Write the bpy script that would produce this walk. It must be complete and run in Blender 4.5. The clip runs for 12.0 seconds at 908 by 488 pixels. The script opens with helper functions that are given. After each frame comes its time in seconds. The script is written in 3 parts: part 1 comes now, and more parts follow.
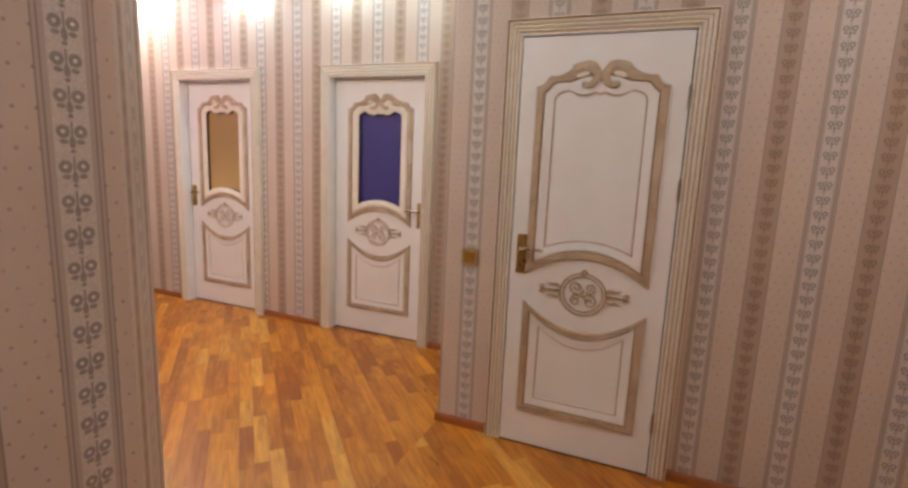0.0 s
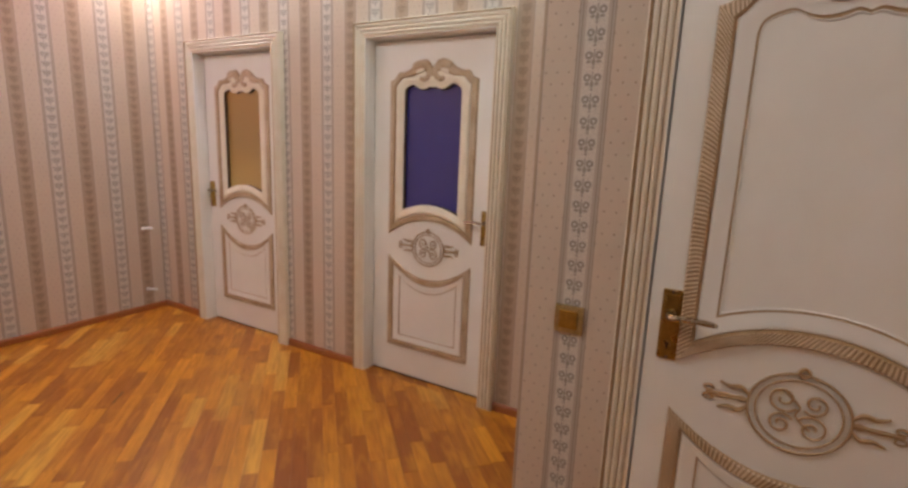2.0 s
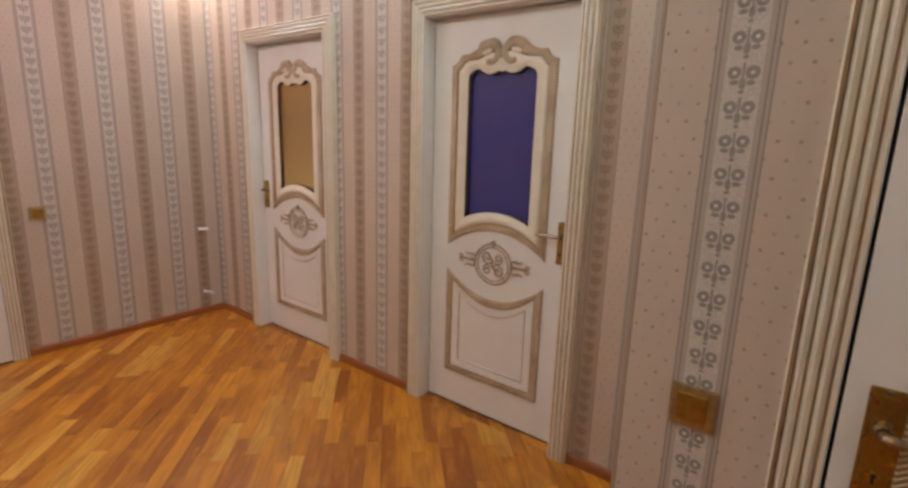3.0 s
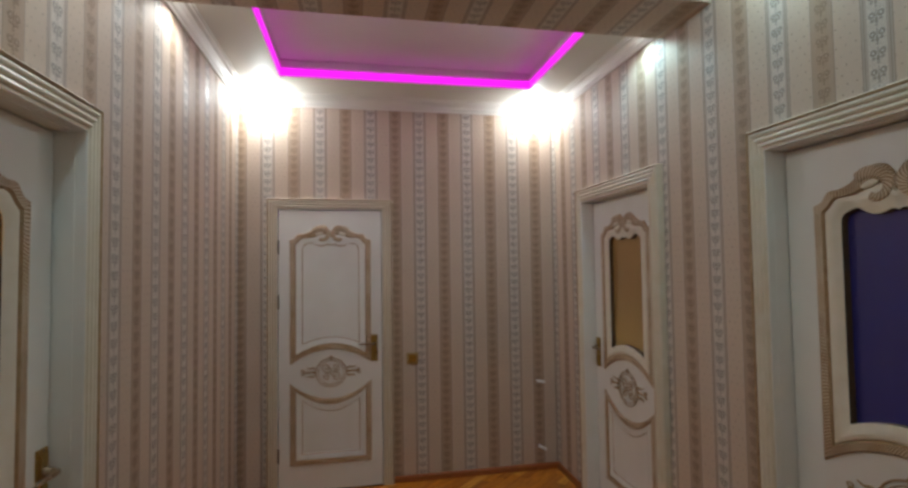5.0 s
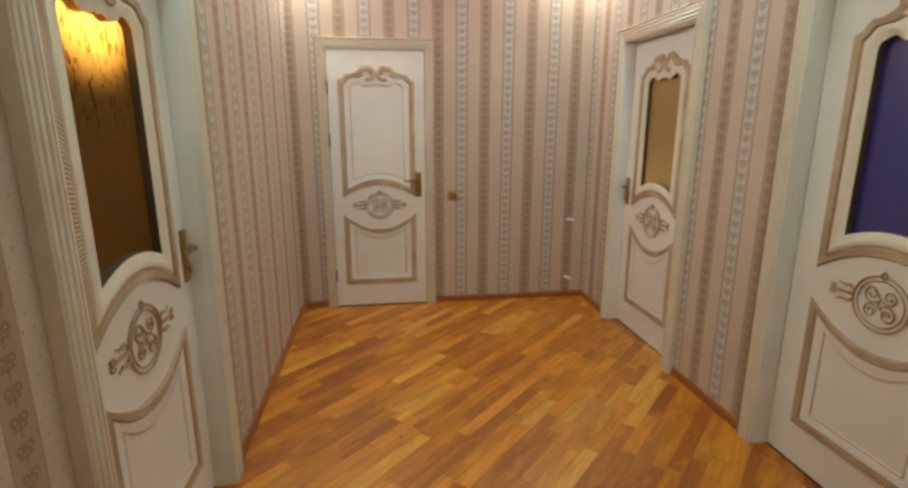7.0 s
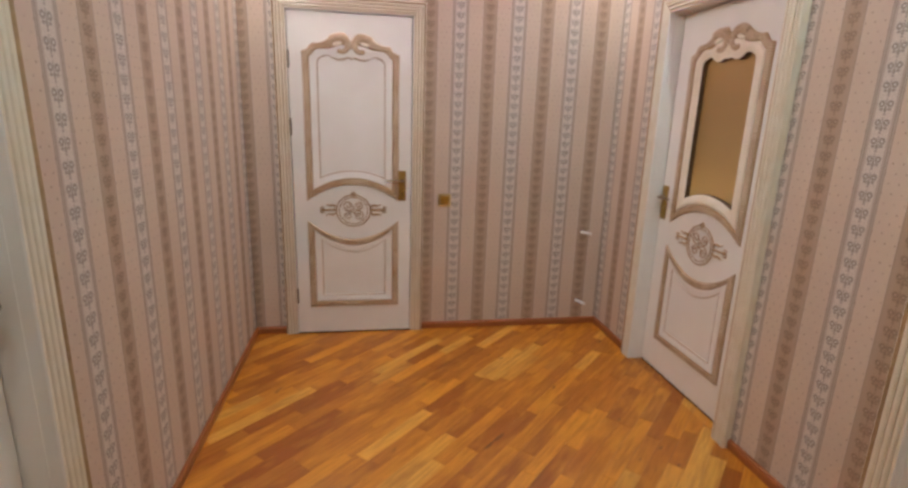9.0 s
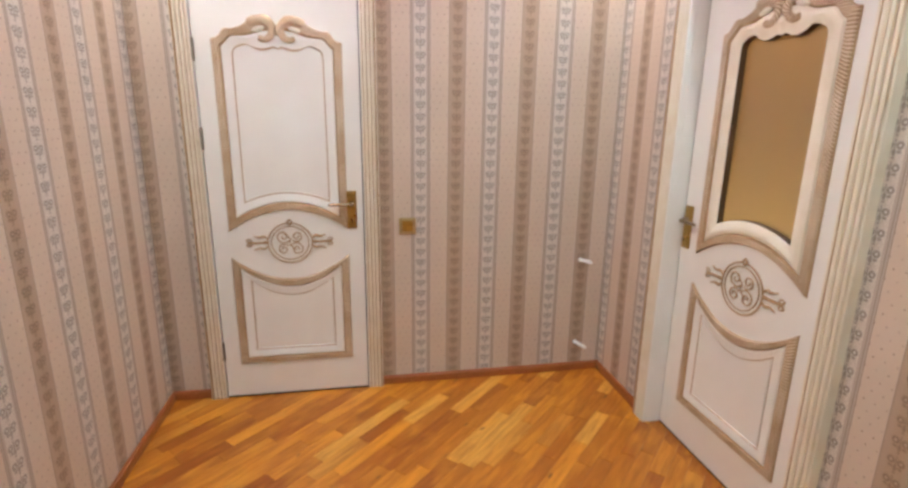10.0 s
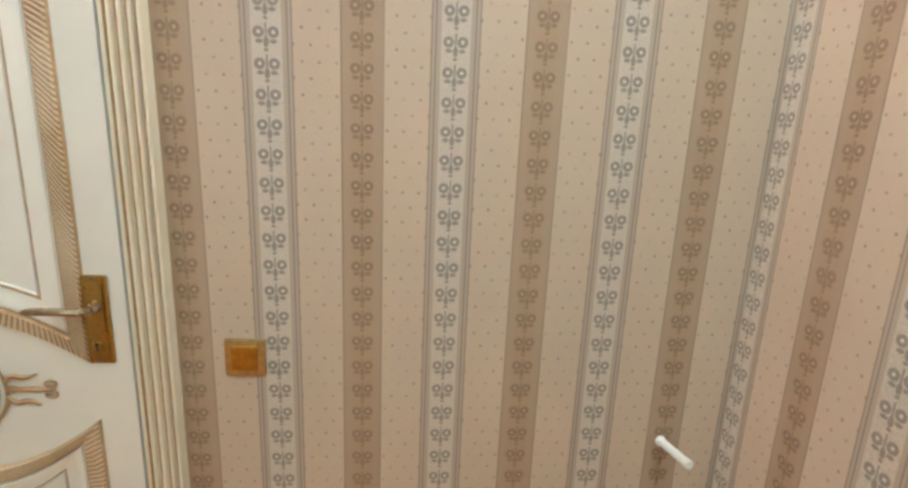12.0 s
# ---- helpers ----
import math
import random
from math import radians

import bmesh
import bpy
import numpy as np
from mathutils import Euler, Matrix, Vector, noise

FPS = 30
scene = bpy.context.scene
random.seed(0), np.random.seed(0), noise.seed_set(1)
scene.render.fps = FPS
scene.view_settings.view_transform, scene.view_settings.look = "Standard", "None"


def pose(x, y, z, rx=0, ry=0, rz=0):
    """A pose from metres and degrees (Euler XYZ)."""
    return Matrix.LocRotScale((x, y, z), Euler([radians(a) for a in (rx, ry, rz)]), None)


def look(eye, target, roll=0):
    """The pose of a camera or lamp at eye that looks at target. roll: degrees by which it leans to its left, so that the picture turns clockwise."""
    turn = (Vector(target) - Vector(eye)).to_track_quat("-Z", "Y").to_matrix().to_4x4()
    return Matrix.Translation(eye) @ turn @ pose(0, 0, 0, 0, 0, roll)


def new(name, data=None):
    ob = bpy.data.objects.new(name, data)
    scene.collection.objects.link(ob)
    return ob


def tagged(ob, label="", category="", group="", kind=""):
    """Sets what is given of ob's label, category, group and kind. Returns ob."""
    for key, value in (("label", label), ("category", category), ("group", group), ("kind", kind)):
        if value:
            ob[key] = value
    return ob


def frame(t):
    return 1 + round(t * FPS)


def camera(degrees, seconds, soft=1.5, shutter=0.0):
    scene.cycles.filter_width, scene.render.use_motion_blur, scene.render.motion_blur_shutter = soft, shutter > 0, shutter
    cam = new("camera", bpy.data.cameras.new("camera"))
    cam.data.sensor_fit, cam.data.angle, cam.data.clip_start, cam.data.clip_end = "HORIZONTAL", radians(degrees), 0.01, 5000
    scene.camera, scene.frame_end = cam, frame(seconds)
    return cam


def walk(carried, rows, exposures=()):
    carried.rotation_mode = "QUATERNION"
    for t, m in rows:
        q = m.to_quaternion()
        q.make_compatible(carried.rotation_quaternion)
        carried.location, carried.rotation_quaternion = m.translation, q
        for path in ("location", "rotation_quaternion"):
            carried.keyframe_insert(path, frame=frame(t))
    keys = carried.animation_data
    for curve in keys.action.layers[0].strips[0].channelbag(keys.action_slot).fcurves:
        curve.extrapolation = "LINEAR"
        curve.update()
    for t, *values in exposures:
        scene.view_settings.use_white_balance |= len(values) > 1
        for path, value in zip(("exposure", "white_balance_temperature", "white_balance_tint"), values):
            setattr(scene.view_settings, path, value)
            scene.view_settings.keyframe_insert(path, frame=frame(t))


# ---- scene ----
cam = camera(83.3, 12.0, soft=2.8)
PATH = [
    (0, (0.052, -0.066, 1.517), (-0.703, 1.755, 1.182), 2.5),
    (0.5, (-0.127, 0.188, 1.528), (-0.869, 2.01, 1.165), 2.5),
    (1, (-0.228, 0.465, 1.508), (-0.995, 2.272, 1.127), 2.6),
    (1.5, (-0.308, 0.718, 1.536), (-1.231, 2.448, 1.142), 2.3),
    (2, (-0.464, 0.968, 1.513), (-1.443, 2.67, 1.129), 2.3),
    (2.5, (-0.607, 1.174, 1.529), (-1.632, 2.846, 1.134), 1.8),
    (2.7, (-0.642, 1.266, 1.523), (-1.734, 2.894, 1.124), 1.8),
    (4.3, (-0.943, 1.781, 1.603), (-2.754, 2.579, 1.309), -0.7),
    (4.5, (-0.909, 1.806, 1.605), (-2.806, 2.421, 1.446), -0.4),
    (5, (-0.82, 1.864, 1.672), (-2.782, 2.241, 1.753), -0.8),
    (5.5, (-0.764, 1.85, 1.645), (-2.742, 2.12, 1.76), -1.1),
    (6, (-0.675, 1.795, 1.58), (-2.655, 2.042, 1.439), -0.9),
    (6.5, (-0.56, 1.714, 1.536), (-2.506, 1.972, 1.157), -1.1),
    (6.7, (-0.543, 1.698, 1.533), (-2.478, 1.963, 1.102), -0.8),
    (8.5, (-0.995, 1.8, 1.533), (-2.914, 2.074, 1.042), 1.4),
    (9, (-1.38, 1.785, 1.505), (-3.294, 2.108, 1.022), 1.9),
    (9.5, (-1.721, 1.928, 1.512), (-3.632, 2.264, 1.028), 1.1),
    (10, (-2.099, 2.048, 1.532), (-4.007, 2.4, 1.046), 0.8),
    (10.5, (-2.524, 2.159, 1.521), (-4.433, 2.534, 1.056), 1.1),
    (11, (-2.933, 2.317, 1.524), (-4.837, 2.714, 1.058), 0.7),
    (11.5, (-3.291, 2.526, 1.49), (-5.222, 2.789, 1.041), 1.5),
    (12, (-3.718, 2.667, 1.486), (-5.659, 2.835, 1.033), 2.4),
]
walk(cam, [(t, look(eye, target, roll)) for t, eye, target, roll in PATH],
     exposures=[(0.0, 0.04, 6450, 18), (0.6, -0.1, 6800, 20), (1.2, -0.22, 6900, 20), (2.7, -0.36, 6600, 14), (4.4, -0.95, 6100, 6), (5.0, -1.47, 6000, 2), (5.5, -1.55, 6150, 0), (6.0, -1.1, 6650, -2),
                (6.6, -0.50, 6700, -8), (8.4, -0.38, 6350, 9), (9.0, -0.30, 6300, 9), (9.5, -0.01, 6150, 5), (10.5, 0.26, 5850, 4), (11.5, 0.22, 5650, -6), (12.0, 0.22, 6000, -13)])

# ---- light ----
world = bpy.data.worlds.new("night")
scene.world = world
world.use_nodes = True
world.node_tree.nodes["Background"].inputs[0].default_value = (0.5, 0.45, 0.4, 1)
world.node_tree.nodes["Background"].inputs[1].default_value = 0.02
WARM, NEUTRAL, COOL, DAY = (1.0, 0.89, 0.78), (1.0, 0.97, 0.94), (0.64, 0.94, 1.0), (0.88, 0.97, 1.0)
# x, y, watts, colour, whether the bulb sits up in its can
SPOTS = [(-4.71, 1.20, 39, NEUTRAL), (-4.71, 3.29, 37, NEUTRAL), (-3.40, 1.14, 22, NEUTRAL, True), (-3.38, 3.35, 20, COOL, True),
         (-2.42, 3.33, 11, COOL), (-2.42, 1.20, 20, NEUTRAL), (-1.60, 3.10, 7, COOL), (-1.75, 1.35, 17, COOL),
         (1.10, 1.75, 7, DAY), (-0.55, 0.30, 7, DAY), (1.45, 0.45, 28, WARM)]
CEIL, TRAY = 2.98, 3.10

# ---- plan ----
WEST, NORTH, SOUTH, NEAR, RETURN, PASSAGE = -4.845, 3.487, 1.003, 2.48, -1.058, -1.40
BEND_X, BEND_Y = -0.93, 0.606        # where the splayed corner meets the passage wall
EAST, BACK, WALL_T, TOP = 1.9, -1.7, 0.14, 3.2
BEAM0, BEAM1, BEAM_Z = -3.26, -2.87, 2.87
LEAF_H, OPEN_H, CASING_W, CASING_D = 2.098, 2.105, 0.082, 0.04


# ---- node helpers ----
class Nodes:
    """A small writer of shader node trees."""

    def __init__(self, name):
        self.mat = bpy.data.materials.new(name)
        self.mat.use_nodes = True
        self.tree = self.mat.node_tree
        self.bsdf = self.tree.nodes["Principled BSDF"]

    def node(self, kind, **inputs):
        n = self.tree.nodes.new(kind)
        for k, v in inputs.items():
            self.put(n.inputs[k.replace("_", " ")], v)
        return n

    def put(self, socket, v):
        if isinstance(v, bpy.types.NodeSocket):
            self.tree.links.new(v, socket)
        else:
            socket.default_value = v

    def math(self, op, a, b=0.0, c=0.0):
        n = self.tree.nodes.new("ShaderNodeMath")
        n.operation = op
        for s, v in zip(n.inputs, (a, b, c)):
            self.put(s, v)
        return n.outputs[0]

    def add(self, a, b): return self.math("ADD", a, b)
    def sub(self, a, b): return self.math("SUBTRACT", a, b)
    def mul(self, a, b): return self.math("MULTIPLY", a, b)
    def less(self, a, b): return self.math("LESS_THAN", a, b)
    def big(self, a, b): return self.math("MAXIMUM", a, b)
    def small(self, a, b): return self.math("MINIMUM", a, b)
    def abs(self, a): return self.math("ABSOLUTE", a)

    def wrap(self, a, period, centre=0.0):
        """a's signed distance from the nearest centre + n * period."""
        return self.math("WRAP", self.sub(a, centre), period / 2, -period / 2)

    def soft(self, d, edge, blur):
        """1 where d < edge, 0 past edge + blur."""
        n = self.tree.nodes.new("ShaderNodeMapRange")
        for s, v in zip(n.inputs[:5], (d, edge, edge + blur, 1.0, 0.0)):
            self.put(s, v)
        return n.outputs[0]

    def dist(self, x, y): return self.math("SQRT", self.add(self.mul(x, x), self.mul(y, y)))

    def mix(self, f, a, b):
        n = self.tree.nodes.new("ShaderNodeMix")
        n.data_type = "RGBA"
        self.put(n.inputs[0], f), self.put(n.inputs[6], a), self.put(n.inputs[7], b)
        return n.outputs[2]

    def noise(self, scale, detail=3.0, vector=None, rough=0.5):
        n = self.node("ShaderNodeTexNoise", Scale=scale, Detail=detail, Roughness=rough)
        if vector is not None:
            self.put(n.inputs["Vector"], vector)
        return n.outputs["Fac"]

    def ramp(self, f, lo, hi, a=0.0, b=1.0):
        n = self.tree.nodes.new("ShaderNodeMapRange")
        for s, v in zip(n.inputs[:5], (f, lo, hi, a, b)):
            self.put(s, v)
        return n.outputs[0]

    def bump(self, height, strength=0.3, distance=0.002):
        n = self.node("ShaderNodeBump", Strength=strength, Distance=distance, Height=height)
        self.put(self.bsdf.inputs["Normal"], n.outputs[0])

    def surface(self, colour=None, rough=None, metal=None, coat=None, spec=None):
        for k, v in (("Base Color", colour), ("Roughness", rough), ("Metallic", metal), ("Coat Weight", coat), ("Specular IOR Level", spec)):
            if v is not None:
                self.put(self.bsdf.inputs[k], v)
        return self.mat

    def object_vector(self): return self.tree.nodes.new("ShaderNodeTexCoord").outputs["Object"]

    def uv(self):
        s = self.tree.nodes.new("ShaderNodeSeparateXYZ")
        self.put(s.inputs[0], self.tree.nodes.new("ShaderNodeTexCoord").outputs["UV"])
        return s.outputs[0], s.outputs[1]


def rgb(r, g, b): return (r, g, b, 1.0)


# ---- materials ----
PERIOD, PITCH = 0.385, 0.061


def wallpaper_material():
    """Striped paper: silvery bands and brown bands with a stamped sprig, dotted ground between."""
    n = Nodes("striped_wallpaper")
    u, v = n.uv()
    a, b = n.wrap(u, PERIOD), n.wrap(u, PERIOD, PERIOD / 2)
    da, db = n.abs(a), n.abs(b)
    y = n.wrap(v, PITCH)

    def sprig(x, k):
        """A fleur with two curled ears, side leaves, a drop and a thin stem."""
        ax = n.abs(x)
        curl = n.sub(n.abs(n.sub(n.dist(n.sub(ax, 0.0148 * k), n.sub(y, 0.0075)), 0.0074)), 0.0031)
        leaf = n.sub(n.dist(n.mul(n.sub(ax, 0.0140 * k), 0.62), n.add(y, 0.0100)), 0.0036)
        drop = n.sub(n.dist(ax, n.mul(n.add(y, 0.0115), 0.50)), 0.0044)
        stem = n.big(n.sub(ax, 0.0010), n.sub(n.abs(n.sub(y, 0.010)), 0.014))
        tip = n.sub(n.dist(n.mul(ax, 0.7), n.add(y, 0.0265)), 0.0024)
        # pale eye of each curl: a highlight of the relief put into the colour
        eye = n.dist(n.sub(ax, 0.0148 * k), n.sub(y, 0.0075))
        return n.soft(n.small(n.small(curl, leaf), n.small(n.small(drop, stem), tip)), 0.0, 0.0016), n.soft(eye, 0.0022, 0.0022)

    grain = n.noise(260.0, 2.0, n.object_vector())
    cloud = n.noise(3.0, 4.0, n.object_vector())
    ground = n.mix(n.ramp(cloud, 0.3, 0.7), rgb(0.60, 0.485, 0.395), rgb(0.645, 0.525, 0.43))
    # small dots, every other row shifted
    row = n.math("FLOOR", n.math("DIVIDE", v, 0.033))
    shift = n.mul(n.math("MODULO", row, 2.0), 0.0175)
    dot = n.dist(n.wrap(n.add(u, shift), 0.035), n.wrap(v, 0.033, 0.0165))
    colour = n.mix(n.mul(n.mul(n.soft(dot, 0.0026, 0.0016), n.ramp(n.noise(38.0, 1.0, n.object_vector()), 0.35, 0.60, 0.25, 1.0)), 0.62), ground, rgb(0.24, 0.155, 0.11))
    # brown bands
    band = n.soft(db, 0.0415, 0.003)
    rib = n.ramp(n.math("SINE", n.mul(u, 2600.0)), -1.0, 1.0, 0.0, 0.16)
    brown = n.mix(rib, rgb(0.455, 0.330, 0.235), rgb(0.385, 0.275, 0.19))
    brown = n.mix(n.soft(db, 0.021, 0.004), n.mix(0.28, brown, rgb(0.46, 0.36, 0.29)), brown)
    sb, gleam = sprig(b, 0.92)
    brown = n.mix(n.mul(sb, 0.50), brown, rgb(0.17, 0.11, 0.075))
    brown = n.mix(n.mul(gleam, 0.5), brown, rgb(0.60, 0.49, 0.40))
    colour = n.mix(band, colour, brown)
    # silvery bands with grey edges
    edge = n.soft(da, 0.0495, 0.002)
    colour = n.mix(edge, colour, n.mix(n.ramp(n.math("SINE", n.mul(u, 1900.0)), -1, 1, 0, 0.4), rgb(0.475, 0.395, 0.335), rgb(0.55, 0.465, 0.395)))
    core = n.soft(da, 0.0300, 0.0015)
    scale = n.ramp(n.noise(420.0, 1.0, n.object_vector()), 0.35, 0.65)
    silver = n.mix(scale, rgb(0.55, 0.49, 0.435), rgb(0.72, 0.65, 0.585))
    sa, gleam = sprig(a, 1.0)
    silver = n.mix(n.mul(sa, 0.65), silver, rgb(0.17, 0.14, 0.12))
    silver = n.mix(n.mul(gleam, 0.7), silver, rgb(0.82, 0.78, 0.73))
    colour = n.mix(core, colour, silver)
    # hairlines beside each band
    line = n.small(n.abs(n.sub(db, 0.0435)), n.small(n.abs(n.sub(da, 0.0415)), n.abs(n.sub(da, 0.0505))))
    colour = n.mix(n.mul(n.soft(line, 0.0009, 0.0013), 0.58), colour, rgb(0.17, 0.12, 0.095))
    colour = n.mix(n.mul(grain, 0.12), colour, rgb(0.2, 0.15, 0.12))
    raised = n.add(n.mul(n.big(n.mul(sa, core), n.mul(sb, band)), 0.6), n.add(n.mul(band, 0.3), n.mul(grain, 0.25)))
    n.bump(raised, 0.8, 0.003)
    return n.surface(colour, n.math("SUBTRACT", 0.66, n.mul(core, 0.12)), 0.0, spec=0.35)


def paint_material():
    n = Nodes("ivory_door_paint")
    c = n.noise(5.0, 4.0, n.object_vector())
    g = n.noise(90.0, 3.0, n.object_vector())
    n.bump(g, 0.05, 0.001)
    return n.surface(n.mix(n.ramp(c, 0.3, 0.7), rgb(0.85, 0.835, 0.80), rgb(0.81, 0.79, 0.745)), n.ramp(g, 0.3, 0.7, 0.34, 0.48))


def cream_material():
    n = Nodes("cream_gilt_paint")
    c = n.noise(14.0, 4.0, n.object_vector())
    return n.surface(n.mix(n.ramp(c, 0.35, 0.7), rgb(0.82, 0.76, 0.645), rgb(0.76, 0.685, 0.545)), 0.38)


def patina_material():
    n = Nodes("brown_gold_patina")
    c = n.noise(40.0, 4.0, n.object_vector())
    return n.surface(n.mix(n.ramp(c, 0.3, 0.7), rgb(0.49, 0.335, 0.19), rgb(0.37, 0.235, 0.12)), 0.42)


def rope_material():
    """Carved rope moulding: slanted cream ridges with gold-brown hollows."""
    n = Nodes("carved_rope_patina")
    u, v = n.uv()
    w = n.abs(n.wrap(n.add(u, n.mul(v, -0.031)), 0.0125))
    hollow = n.soft(w, 0.0020, 0.0016)
    c = n.noise(6.0, 3.0, n.object_vector())
    rub = n.ramp(c, 0.35, 0.65, 0.6, 1.0)
    colour = n.mix(n.mul(hollow, rub), n.mix(n.ramp(c, 0.4, 0.6), rgb(0.70, 0.56, 0.40), rgb(0.60, 0.45, 0.295)), rgb(0.25, 0.135, 0.055))
    n.bump(n.ramp(w, 0.0, 0.006), 0.7, 0.003)
    return n.surface(colour, 0.42)


def ceiling_material():
    n = Nodes("white_ceiling_paint")
    c = n.noise(2.0, 4.0, n.object_vector())
    n.bump(n.noise(140.0, 3.0, n.object_vector()), 0.06, 0.002)
    return n.surface(n.mix(n.ramp(c, 0.3, 0.7), rgb(0.80, 0.775, 0.73), rgb(0.76, 0.73, 0.68)), 0.6)


def brass_material(name, base, rough):
    n = Nodes(name)
    c = n.noise(55.0, 4.0, n.object_vector())
    return n.surface(n.mix(n.ramp(c, 0.3, 0.7), rgb(*base), rgb(*[q * 0.7 for q in base])), n.ramp(c, 0.3, 0.7, rough, rough + 0.12), 1.0)


def plain_material(name, base, rough=0.5, metal=0.0, scale=30.0, vary=0.85):
    n = Nodes(name)
    c = n.noise(scale, 4.0, n.object_vector())
    return n.surface(n.mix(n.ramp(c, 0.3, 0.7), rgb(*base), rgb(*[q * vary for q in base])), rough, metal)


def wood_material(name, per_object, base_lo, base_hi, rough=0.24):
    """Lacquered parquet: each strip has its own tone, long grain, dark pores and a few knots."""
    n = Nodes(name)
    if per_object:
        rnd = n.tree.nodes.new("ShaderNodeObjectInfo").outputs["Random"]
    else:
        rnd = n.tree.nodes.new("ShaderNodeNewGeometry").outputs["Random Per Island"]
    u, v = n.uv()
    comb = n.tree.nodes.new("ShaderNodeCombineXYZ")
    n.put(comb.inputs[0], n.mul(u, 2.2)), n.put(comb.inputs[1], n.mul(v, 26.0)), n.put(comb.inputs[2], n.mul(rnd, 57.0))
    grain = n.noise(2.4, 5.0, comb.outputs[0], 0.6)
    comb2 = n.tree.nodes.new("ShaderNodeCombineXYZ")
    n.put(comb2.inputs[0], n.mul(u, 5.0)), n.put(comb2.inputs[1], n.mul(v, 14.0)), n.put(comb2.inputs[2], n.mul(rnd, 91.0))
    knot = n.noise(1.6, 1.0, comb2.outputs[0])
    tone = n.mix(rnd, rgb(*base_lo), rgb(*base_hi))
    other = n.math("FRACT", n.mul(rnd, 17.31))
    tone = n.mix(n.ramp(other, 0.0, 0.3, 0.75, 0.0), tone, rgb(0.33, 0.095, 0.008))
    third = n.math("FRACT", n.mul(rnd, 41.77))
    tone = n.mix(n.ramp(third, 0.86, 0.90, 0.0, 0.75), tone, rgb(0.83, 0.44, 0.075))
    tone = n.mix(n.ramp(grain, 0.35, 0.75, 0.0, 0.55), tone, rgb(base_lo[0] * 0.55, base_lo[1] * 0.45, base_lo[2] * 0.4))
    tone = n.mix(n.ramp(knot, 0.74, 0.80, 0.0, 0.7), tone, rgb(0.10, 0.035, 0.01))
    comb3 = n.tree.nodes.new("ShaderNodeCombineXYZ")
    n.put(comb3.inputs[0], n.mul(u, 3.0)), n.put(comb3.inputs[1], n.mul(v, 9.0)), n.put(comb3.inputs[2], n.mul(rnd, 33.0))
    flame = n.noise(1.3, 2.0, comb3.outputs[0], 0.55)
    tone = n.mix(n.ramp(flame, 0.50, 0.75, 0.0, 0.55), tone, rgb(0.74, 0.325, 0.028))
    tone = n.mix(n.ramp(flame, 0.45, 0.25, 0.0, 0.45), tone, rgb(0.26, 0.07, 0.006))
    n.bump(grain, 0.05, 0.001)
    n.put(n.bsdf.inputs["Coat Roughness"], 0.18)
    return n.surface(tone, n.ramp(grain, 0.3, 0.7, rough + 0.08, rough + 0.22), None, 0.12)


def glass_material(name, colour, rough, through_light, figure=False, film=1.5):
    """Tinted frosted glass: glossy skin, body that scatters light from both sides."""
    n = Nodes(name)
    body = colour
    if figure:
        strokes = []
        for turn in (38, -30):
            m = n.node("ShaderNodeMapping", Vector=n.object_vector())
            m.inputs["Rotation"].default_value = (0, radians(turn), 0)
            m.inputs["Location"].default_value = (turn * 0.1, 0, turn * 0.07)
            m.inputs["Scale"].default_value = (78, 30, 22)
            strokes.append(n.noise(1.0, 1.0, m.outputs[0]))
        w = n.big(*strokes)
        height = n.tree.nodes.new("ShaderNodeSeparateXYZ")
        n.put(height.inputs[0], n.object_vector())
        # lamplit top put into the colour: leaf strokes fade out lower down
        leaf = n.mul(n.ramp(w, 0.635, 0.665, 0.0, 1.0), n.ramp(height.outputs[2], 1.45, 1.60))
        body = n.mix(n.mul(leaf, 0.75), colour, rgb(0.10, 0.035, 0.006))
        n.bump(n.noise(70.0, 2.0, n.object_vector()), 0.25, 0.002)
    n.surface(body, rough, 0.0, coat=1.0, spec=0.5)
    n.put(n.bsdf.inputs["Coat IOR"], film), n.put(n.bsdf.inputs["Coat Roughness"], 0.06)
    tr = n.node("ShaderNodeBsdfTranslucent", Color=body)
    mx = n.node("ShaderNodeMixShader", Fac=through_light)
    n.put(mx.inputs[1], n.bsdf.outputs[0]), n.put(mx.inputs[2], tr.outputs[0])
    n.put(n.tree.nodes["Material Output"].inputs[0], mx.outputs[0])
    return n.mat


def glow_material(name, colour, strength):
    n = Nodes(name)
    n.surface(rgb(*colour), 0.5)
    n.put(n.bsdf.inputs["Emission Color"], rgb(*colour))
    n.put(n.bsdf.inputs["Emission Strength"], strength)
    return n.mat


PAPER, PAINT, CREAM, PATINA, ROPE = wallpaper_material(), paint_material(), cream_material(), patina_material(), rope_material()
CEILING = ceiling_material()
BRASS = brass_material("worn_brass", (0.58, 0.385, 0.12), 0.24)
STEEL = brass_material("dull_steel", (0.34, 0.30, 0.25), 0.35)
SILVERY = brass_material("pale_lever_metal", (0.44, 0.36, 0.26), 0.2)
SKIRT = plain_material("red_brown_skirting", (0.33, 0.105, 0.03), 0.35)
PLASTIC = plain_material("white_pipe_plastic", (0.88, 0.87, 0.86), 0.3, vary=0.95)
# shade inside the glass reveals put into a dark brown colour
REVEAL_SHADE = plain_material("brown_reveal_shade", (0.10, 0.058, 0.028), 0.5)
